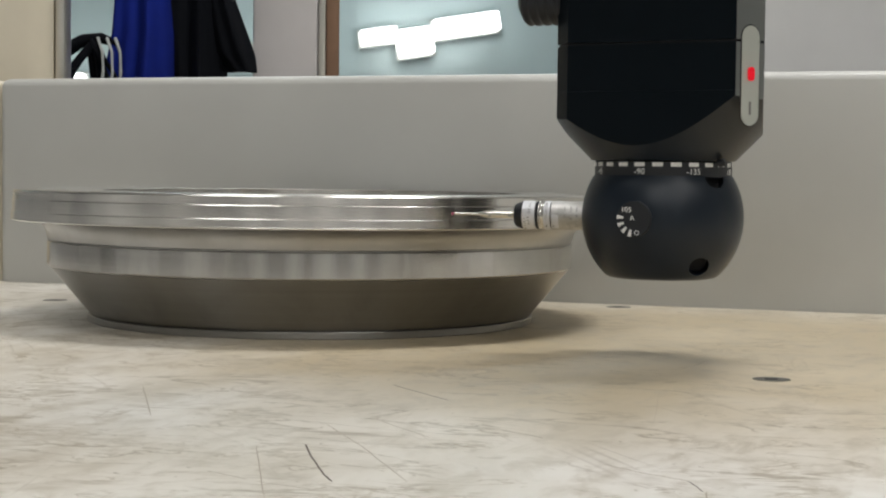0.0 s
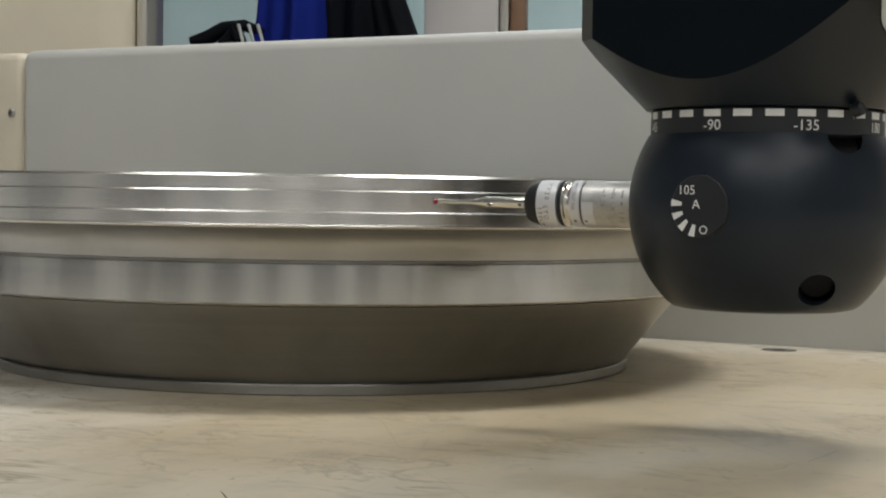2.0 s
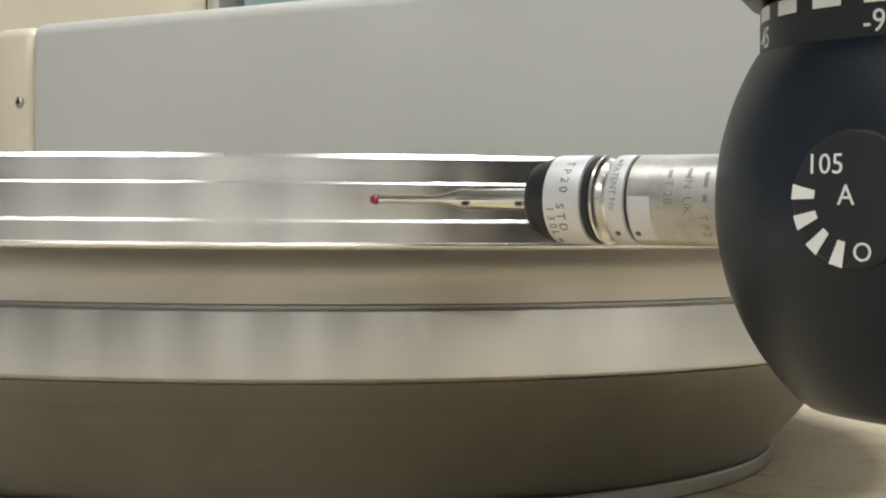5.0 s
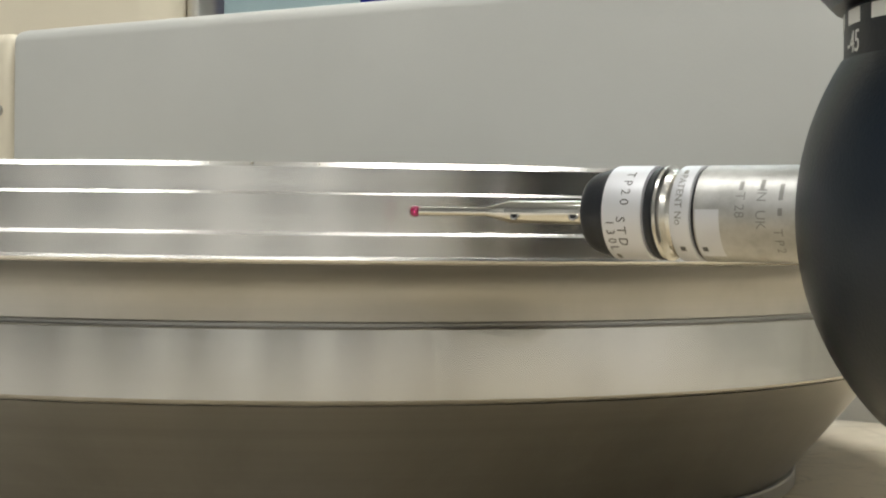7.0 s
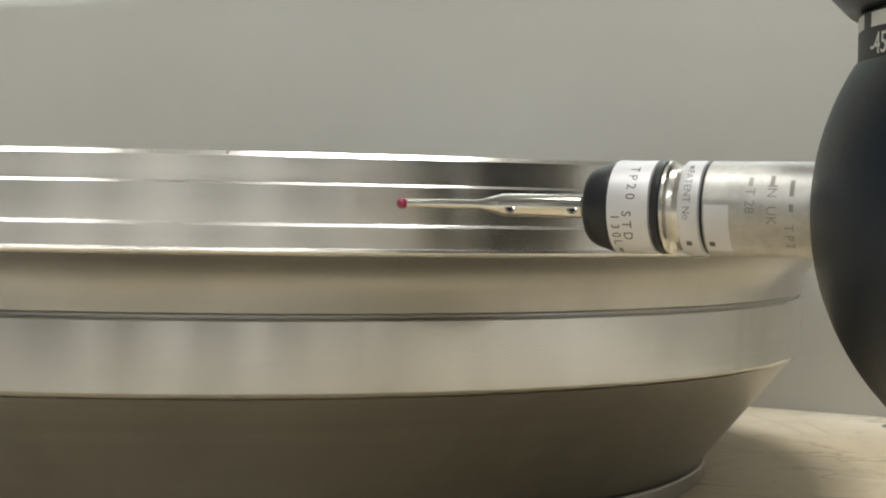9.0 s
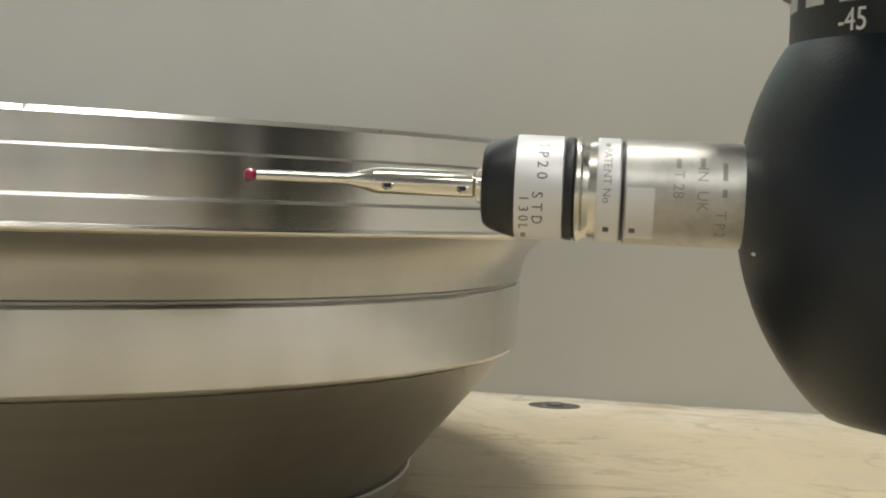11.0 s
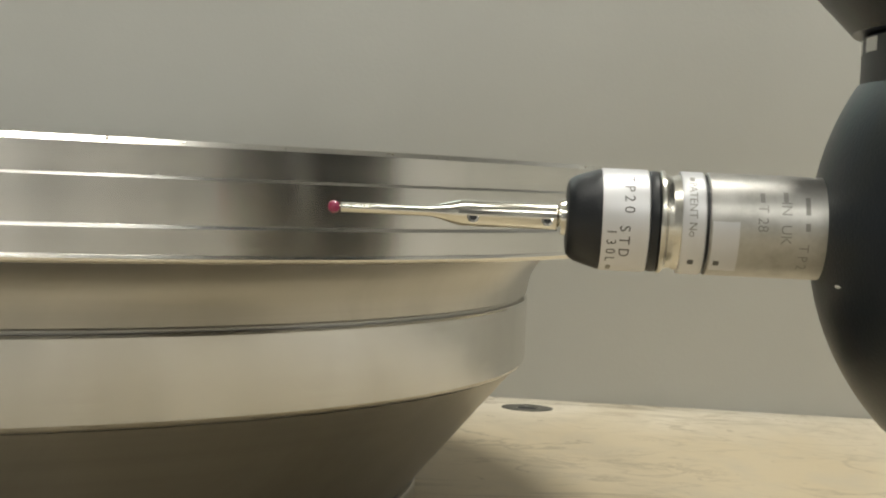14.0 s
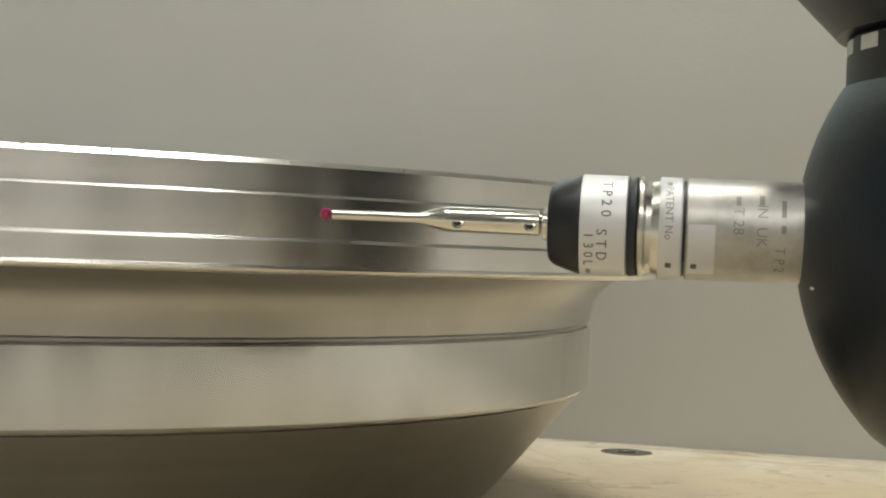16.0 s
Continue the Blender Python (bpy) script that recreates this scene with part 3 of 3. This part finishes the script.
bm = revolve([(1.6, 0), (1.6, 2.2), (1.2, 2.6), (0.001, 2.6), (0.001, 0)], 20)
bm.transform(Matrix.Translation(Vector((26.4, -11.8, 21.2)) * MM) @ Matrix.Rotation(radians(70), 4, "Y"))
part("lock_stud", bm, BLACK_PLASTIC, head, "small dark locking stud")

# housing: a faceted block that a cone trims at the foot
SECTION = [(-27.4, -33.4), (39.0, -33.4), (45.8, -21.1), (34.3, 19.6), (29.5, 33.4), (-27.4, 33.4), (-34.3, 26.4), (-34.3, -27.0)]


def section_radius(a):
    d = Vector((math.sin(a), -math.cos(a)))
    best = 1e9
    for k in range(len(SECTION)):
        p, q = Vector(SECTION[k]), Vector(SECTION[(k + 1) % len(SECTION)])
        e = q - p
        den = d.x * e.y - d.y * e.x
        if abs(den) > 1e-9:
            t = (p.x * e.y - p.y * e.x) / den
            s = (p.x * d.y - p.y * d.x) / den
            if t > 0 and -1e-6 <= s <= 1 + 1e-6:
                best = min(best, t)
    return best


ANG = sorted({round(math.atan2(x, -y), 6) for x, y in SECTION} | {round(-math.pi + 2 * math.pi * k / 160, 6) for k in range(160)})


def housing_bm(z0, z1, cone, inset=0.0):
    bm = bmesh.new()
    rings = []
    for i in range(15 if cone else 2):
        ring_v = []
        for a in ANG:
            r = section_radius(a) - inset
            if cone:
                zh = min(22.2 + (r - 28.0) / 0.98, z1 - 0.2)
                z = z0 + (zh - z0) * i / 13 if i < 14 else z1
                r = min(r, 28.0 + (z - 22.2) * 0.98)
            else:
                z = z1 if i else z0
            ring_v.append(bm.verts.new(Vector((r * math.sin(a), -r * math.cos(a), z)) * MM))
        rings.append(ring_v)
    n = len(ANG)
    for r0, r1 in zip(rings, rings[1:]):
        for k in range(n):
            bm.faces.new((r0[k], r0[(k + 1) % n], r1[(k + 1) % n], r1[k]))
    bm.faces.new(rings[0][::-1])
    bm.faces.new(rings[-1])
    return bm


low = part("lower_housing", housing_bm(22.2, 48.0, True), BLACK, head, "satin black housing tapering to the collar", 14)
# upright faces take the darker copy, so their shade is in the colour
low.data.materials.append(BLACK_SHADED)
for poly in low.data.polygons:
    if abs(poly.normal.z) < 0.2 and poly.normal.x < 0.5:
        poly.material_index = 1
part("middle_housing", housing_bm(48.02, 65.6, False), BLACK, head, "satin black faceted housing", 14)
part("seam", housing_bm(65.62, 66.5, False, 0.9), HOLE, head, "dark joint line in the housing")
part("upper_housing", housing_bm(66.52, 128.0, False), BLACK, head, "satin black upper housing", 14)
# same painted shade on the middle and upper housing
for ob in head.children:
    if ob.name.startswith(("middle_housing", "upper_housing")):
        ob.data.materials.append(BLACK_SHADED)
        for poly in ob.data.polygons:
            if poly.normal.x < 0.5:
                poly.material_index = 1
# corner facet gets the painted reflection
for ob in head.children:
    if ob.name.startswith(("lower_housing", "middle_housing", "upper_housing")):
        ob.data.materials.append(FACET_SHEEN)
        for poly in ob.data.polygons:
            if poly.normal.x > 0.7 and poly.normal.y < -0.2 and abs(poly.normal.z) < 0.2:
                poly.material_index = 2

# oval silver plate with the lamp on the corner facet
F0, F1 = Vector((39.0, -33.4, 0)), Vector((45.8, -21.1, 0))
ft = (F1 - F0).normalized()
fn = Vector((ft.y, -ft.x, 0))
FACET = Matrix((( ft.x, 0, fn.x, 0), (ft.y, 0, fn.y, 0), (0, 1, 0, 0), (0, 0, 0, 1)))
mid = (F0 + F1) / 2


def oval_bm(w, h, thick):
    bm = bmesh.new()
    pts = []
    for k in range(48):
        a = 2 * math.pi * k / 48
        pts.append((w / 2 * math.cos(a), (h - w) / 2 * (1 if math.sin(a) > 0 else -1) + w / 2 * math.sin(a)))
    f = bm.faces.new([bm.verts.new((x * MM, y * MM, 0)) for x, y in pts])
    ext = bmesh.ops.extrude_face_region(bm, geom=[f])
    bmesh.ops.translate(bm, vec=(0, 0, thick * MM), verts=[e for e in ext["geom"] if isinstance(e, bmesh.types.BMVert)])
    bmesh.ops.recalc_face_normals(bm, faces=bm.faces)
    return bm


def facet_put(bm, z, lift):
    bm.transform(Matrix.Translation((mid + fn * lift + Vector((0, 0, z))) * MM) @ FACET)
    return bm


part("plate_groove", facet_put(oval_bm(9.6, 37.4, 0.15), 53.4, -0.02), HOLE, head, "dark line round the plate")
plate = part("badge_plate", facet_put(oval_bm(8.8, 36.6, 0.35), 53.4, 0.0), PLATE, head, "silver oval plate with a red lamp")
part("red_lamp", facet_put(oval_bm(2.7, 5.0, 0.9), 54.0, 0.3), RED, plate, "lit red signal lamp")
part("plate_mark", facet_put(oval_bm(1.1, 5.0, 0.05), 41.5, 0.36), STEEL_DULL_SHADED, plate)

# ribbed plug at the housing's upper side
pts, rad = [], []
for k in range(25):
    pts.append(Vector((-30 - k * 0.95, -20, 84)) * MM)
    rad.append((9.2 if k % 4 < 2 else 8.2) * MM if k < 21 else (8.6 - (k - 21) * 1.5) * MM)
part("ribbed_plug", tube_bm(pts, rad, 32), BLACK_PLASTIC, head, "ribbed black cable plug", 60)

quill = thing("machine_quill", HEAD_POSE, "grey machine arm that carries the probe head", "machine arm")
part("arm", box_bm(-0.03, 0.03, -0.03, 0.03, 0.1281, (CEIL - BALL.z - 0.002) / HEAD_SIZE, 0.004), WALL_PAINT, quill)

# ---- touch probe with its stylus ----
probe = thing("touch_probe", PROBE_POSE, "slim satin steel touch probe with a black nose and ruby-tipped stylus", "probe")
TX = -98.4
STEP = 0.975


def along(profile, n=128):
    """Turned piece on the probe's axis: (radius, millimetres from the tip)."""
    return revolve([(r, TX + STEP * x) for r, x in profile], n, MM, True, "x")


stylus = part("stylus", along([(0.001, 1.0), (0.66, 1.0), (0.70, 13.0), (1.62, 16.6), (1.70, 16.9), (1.70, 29.6), (1.2, 30.0), (1.2, 31.6), (0.001, 31.6)], 40), CHROME, probe, "bright steel stylus")
bm = bmesh.new()
bmesh.ops.create_uvsphere(bm, u_segments=32, v_segments=20, radius=0.88 * MM)
bm.transform(Matrix.Translation(Vector((TX, 0, 0)) * MM))
part("ruby_ball", bm, RUBY, stylus, "small pink ruby ball tip")
for x in (18.6, 28.4):
    bm = revolve([(0.78, -0.1), (0.78, 0.12), (0.5, 0.16), (0.5, -0.1)], 24)
    bm.transform(Matrix.Translation(Vector((TX + STEP * x, -1.58, -0.45)) * MM) @ Matrix.Rotation(radians(74), 4, "X"))
    part("key_hole_rim", bm, CHROME, stylus)
    bm = revolve([(0.52, -0.1), (0.52, 0.13), (0.001, 0.13), (0.001, -0.1)], 24)
    bm.transform(Matrix.Translation(Vector((TX + STEP * x, -1.58, -0.45)) * MM) @ Matrix.Rotation(radians(74), 4, "X"))
    part("key_hole", bm, HOLE, stylus, "dark cross hole")
part("stylus_washer", along([(1.25, 30.2), (2.3, 30.2), (2.3, 31.0), (1.25, 31.0)], 40), CHROME, stylus)
part("nose", along([(1.3, 30.9), (4.2, 30.9), (4.75, 31.05), (5.15, 31.4), (5.5, 32.0), (5.85, 33.0), (6.2, 34.2), (6.45, 35.0), (6.45, 35.3), (1.3, 35.3)]), BLACK_PLASTIC, probe, "black plastic nose", 25)
part("module_body", along([(1.3, 35.32), (6.55, 35.32), (6.6, 35.5), (6.6, 41.3), (6.3, 41.5), (1.3, 41.5)]), SATIN_LIGHT, probe, "pale brushed module body with lettering")
part("seal_ring", along([(1.3, 41.52), (6.25, 41.52), (6.5, 41.9), (6.5, 42.6), (6.2, 42.9), (1.3, 42.9)]), BLACK_PLASTIC, probe, "black seal ring")
part("bright_ring", along([(1.3, 42.92), (6.5, 42.92), (6.62, 43.1), (6.62, 43.5), (6.1, 43.9), (5.9, 44.6), (6.2, 45.6), (1.3, 45.6)]), SATIN_BRIGHT, probe, "bright steel ring with a groove", 25)
part("lower_body", along([(1.3, 45.62), (6.5, 45.62), (6.6, 45.8), (6.6, 48.5), (6.4, 48.7), (1.3, 48.7)]), SATIN_LIGHT, probe, "brushed steel ring with lettering")
part("joint_ring", along([(1.3, 48.72), (6.2, 48.72), (6.2, 49.1), (1.3, 49.1)]), BLACK_PLASTIC, probe, "thin black joint line")
part("body", along([(1.3, 49.12), (6.4, 49.12), (6.6, 49.3), (6.6, 66.5), (1.3, 66.5)]), SATIN, probe, "satin steel body with worn lettering")


def on_probe(x, start, lift=0.015):
    """Lettering that runs round the probe from the top down the near side; letters' tops point to the joint."""
    def warp(v):
        a = radians(start) - v.x / (6.6 * MM)
        r = (6.6 + lift) * MM + v.z
        return Vector(((TX + STEP * x) * MM + v.y, -r * math.cos(a), r * math.sin(a)))
    return warp


def letter(words, size, x, start, ink=DARK_INK, label="dark etched lettering"):
    part("etched_lettering", text_bm(words, size * MM, 0.012 * MM, on_probe(x, start)), ink, probe, label)


letter("T P 2 0", 1.9, 38.7, 33)
letter("S T D", 1.9, 38.2, -24)
letter("1 3 0 L", 1.75, 36.5, -30)
letter("PATENT No", 1.45, 46.9, 19, WORN_INK, "worn grey lettering")
letter("IN  UK", 1.9, 58.8, 6, WORN_INK, "worn grey lettering")
letter("T P 2", 1.8, 61.2, -34, WORN_INK, "worn grey lettering")
letter("T 28", 1.9, 55.8, 10, WORN_INK, "worn grey lettering")
for x, start, w in ((36.5, -66, 1.4), (61.6, 26, 2.4), (61.6, 2, 1.0), (55.8, 34, 1.4), (58.8, 36, 1.5), (46.9, 58, 0.9)):
    part("etched_bar", plate_bm(w * MM, 0.6 * MM, 0.02 * MM, on_probe(x, start, 0.02), 4), WORN_INK, probe, "short grey bar of worn lettering")
for x in (47.0, 50.3):
    part("index_mark", plate_bm(0.85 * MM, 0.75 * MM, 0.02 * MM, on_probe(x, -47, 0.025), 3), DARK_INK, probe, "small dark square index mark")
part("index_patch", plate_bm(7.5 * MM, 3.4 * MM, 0.02 * MM, on_probe(51.2, -28, 0.012), 24), SATIN_LIGHT, probe, "paler worn patch")

# ---- guide cover behind the ring ----
BEAM_TURN = -25.0
BEAM = pose(0.2, 0.250, 0, 0, 0, BEAM_TURN)
beam = thing("guide_cover", BEAM, "long white painted machine guide cover standing on the table", "machine cover")
part("cover", box_bm(-0.517, 0.80, 0.0, 0.10, -0.008, 0.149, 0.006, 3), WHITE_PAINT, beam)
part("end_cap", box_bm(-0.545, -0.5175, 0.001, 0.099, -0.008, 0.148, 0.005, 3), CREAM_PAINT, beam, "cream end cap with one screw")
bm = revolve([(2.6, 0), (2.6, 1.2), (2.0, 1.8), (0.9, 1.8), (0.8, 0.9), (0.001, 0.9), (0.001, 0)], 24)
bm.transform(Matrix.Translation((-0.525, 0.0012, 0.112)) @ Matrix.Rotation(radians(90), 4, "X"))
part("cap_screw", bm, STEEL_DULL_SHADED, beam, "small steel screw")

# pale upright column at the table's back
column = thing("machine_column", pose(-0.312, 0.70, 0), "cream painted upright machine column on the table", "column")
part("column_body", box_bm(-0.13, 0.055, -0.045, 0.045, 0.0, CEIL - 0.002, 0.02, 5), CREAM_PAINT, column)
part("column_edge", box_bm(0.056, 0.064, -0.02, 0.03, 0.0, CEIL - 0.002, 0.002), ALU, column, "thin bare metal edge")

# ---- coats in front of the window ----
HANG = WY - 0.10


def cloth_bm(outline, folds, depth, seed, rows=40):
    """Hanging cloth: half widths down its length, folded in depth, with thickness."""
    rnd = random.Random(seed)
    ph = [rnd.uniform(0, 6.28) for _ in range(6)]
    n = 96
    bm = bmesh.new()
    rings = []
    for i in range(rows + 1):
        t = i / rows
        k = t * (len(outline) - 1)
        j = min(int(k), len(outline) - 2)
        f = k - j
        z = outline[j][0] * (1 - f) + outline[j + 1][0] * f
        xl = outline[j][1] * (1 - f) + outline[j + 1][1] * f
        xr = outline[j][2] * (1 - f) + outline[j + 1][2] * f
        rg = []
        for s in range(n):
            a = 2 * math.pi * s / n
            c = math.cos(a)
            x = (xl + xr) / 2 + (xr - xl) / 2 * c
            w = math.sin(folds * c * 2 + ph[0] + 1.2 * t) * 0.55 + math.sin(folds * c * 4.3 + ph[1] - 2 * t) * 0.3
            y = math.sin(a) * depth * (0.55 + 0.2 * math.sin(ph[2] + 3 * t)) + depth * 0.38 * w * min(1, 0.3 + t)
            rg.append(bm.verts.new((x, y, z)))
        rings.append(rg)
    for r0, r1 in zip(rings, rings[1:]):
        for s in range(n):
            bm.faces.new((r0[s], r0[(s + 1) % n], r1[(s + 1) % n], r1[s]))
    bm.faces.new(rings[0])
    bm.faces.new(rings[-1][::-1])
    bmesh.ops.recalc_face_normals(bm, faces=bm.faces)
    return bm


SH = -0.065
rail = thing("coat_rail", pose(0, HANG, 0), "dark metal coat rail with hooks fixed at the window", "coat rail")
part("rail", box_bm(-0.62, -0.02 + SH, 0.03, 0.045, 0.42, 0.44, 0.002), BLACK_PLASTIC, rail)
part("rail_bracket", box_bm(-0.4, -0.38, 0.04, WY - HANG + 0.04, 0.424, 0.436), BLACK_PLASTIC, rail)
for hx in (-0.20, -0.125, -0.115 + 0.06):
    part("hook", tube_bm([(hx + SH, 0.03, 0.43), (hx + SH, 0.0, 0.425), (hx + SH, -0.012, 0.412), (hx + SH, 0.0, 0.405)], 0.003, 8), BLACK_PLASTIC, rail)
wire_pts = []
for k in range(17):
    a = math.pi * (1.0 + k / 16)
    wire_pts.append((-0.058 + SH + 0.022 * math.cos(a), -0.01, 0.277 + 0.022 * math.sin(a) + 0.02))
part("hook_wire", tube_bm([(-0.082 + SH, -0.005, 0.42), (-0.082 + SH, -0.01, 0.33)] + wire_pts, 0.0022, 8), BLACK_PLASTIC, rail, "bent black wire hook")

coat = thing("hanging_coat", pose(-0.09 + SH, HANG, 0), "long black coat hanging in folds from a hook", "coat")
body = part("coat_body", cloth_bm([(0.42, -0.03, 0.025), (0.36, -0.055, 0.025), (0.30, -0.062, 0.038), (0.24, -0.066, 0.035), (0.19, -0.066, 0.034), (0.10, -0.07, 0.033), (-0.25, -0.075, 0.036)], 3.2, 0.05, 4), BLACK_CLOTH, coat)
bm = cloth_bm([(0.35, 0.0, 0.02), (0.28, 0.005, 0.042), (0.215, 0.01, 0.066), (0.196, 0.03, 0.068)], 2.0, 0.03, 9, 20)
part("sleeve", bm, BLACK_CLOTH, coat, "pointed black sleeve end")
jacket = thing("hanging_jacket", pose(-0.165 + SH, HANG - 0.015, 0), "bright blue work jacket hanging from a hook", "jacket")
part("jacket_body", cloth_bm([(0.42, 0.0, 0.04), (0.32, -0.012, 0.045), (0.235, -0.018, 0.05), (0.17, -0.03, 0.05), (0.10, -0.036, 0.05), (-0.2, -0.055, 0.05)], 2.4, 0.04, 11), BLUE_CLOTH, jacket)
bm = revolve([(4, 0), (4, 1.5), (3, 2.2), (0.001, 2.2), (0.001, 0)], 20)
bm.transform(Matrix.Translation((0.022, -0.03, 0.212)) @ Matrix.Rotation(radians(90), 4, "X"))
part("button", bm, WHITE_PAINT, jacket, "round white button")
bag = thing("hanging_harness", pose(-0.21 + SH, HANG - 0.03, 0), "black strap harness with pale reflective strips hanging from a hook", "harness")
part("shoulder", tube_bm([(-0.036, 0, 0.212), (-0.02, 0, 0.216), (-0.004, 0, 0.226), (0.016, 0, 0.229), (0.036, 0, 0.222)], [0.006, 0.008, 0.007, 0.006, 0.004], 12), BLACK_CLOTH, bag)
part("harness_body", cloth_bm([(0.226, 0.0, 0.014), (0.205, 0.002, 0.022), (0.17, 0.006, 0.027), (0.13, 0.004, 0.03), (0.09, 0.0, 0.026), (-0.2, -0.01, 0.022)], 2.6, 0.026, 5), BLACK_CLOTH, bag)
for xa, xb, low in ((0.020, 0.017, 0.165), (0.030, 0.026, 0.150), (0.039, 0.038, 0.172)):
    part("reflective_strip", tube_bm([(xa - 0.006, -0.018, 0.228), (xa, -0.026, 0.212), (xa + 0.001, -0.029, 0.19), (xb, -0.026, low)], 0.0017, 8), STRIP, bag, "pale reflective strip")
for drop, bulge, foot in ((0.218, -0.020, 0.014), (0.222, -0.030, -0.004), (0.214, -0.038, -0.028), (0.226, 0.034, 0.030), (0.224, 0.044, 0.020)):
    pts = []
    for k in range(13):
        f = k / 12
        pts.append((0.006 * (1 - f) + foot * f + (bulge - (0.006 + foot) / 2) * math.sin(math.pi * f), -0.016 - 0.012 * math.sin(math.pi * f), drop - (drop - 0.085) * f))
    part("strap", tube_bm(pts, 0.0026, 8), BLACK_CLOTH, bag, "loose black strap")
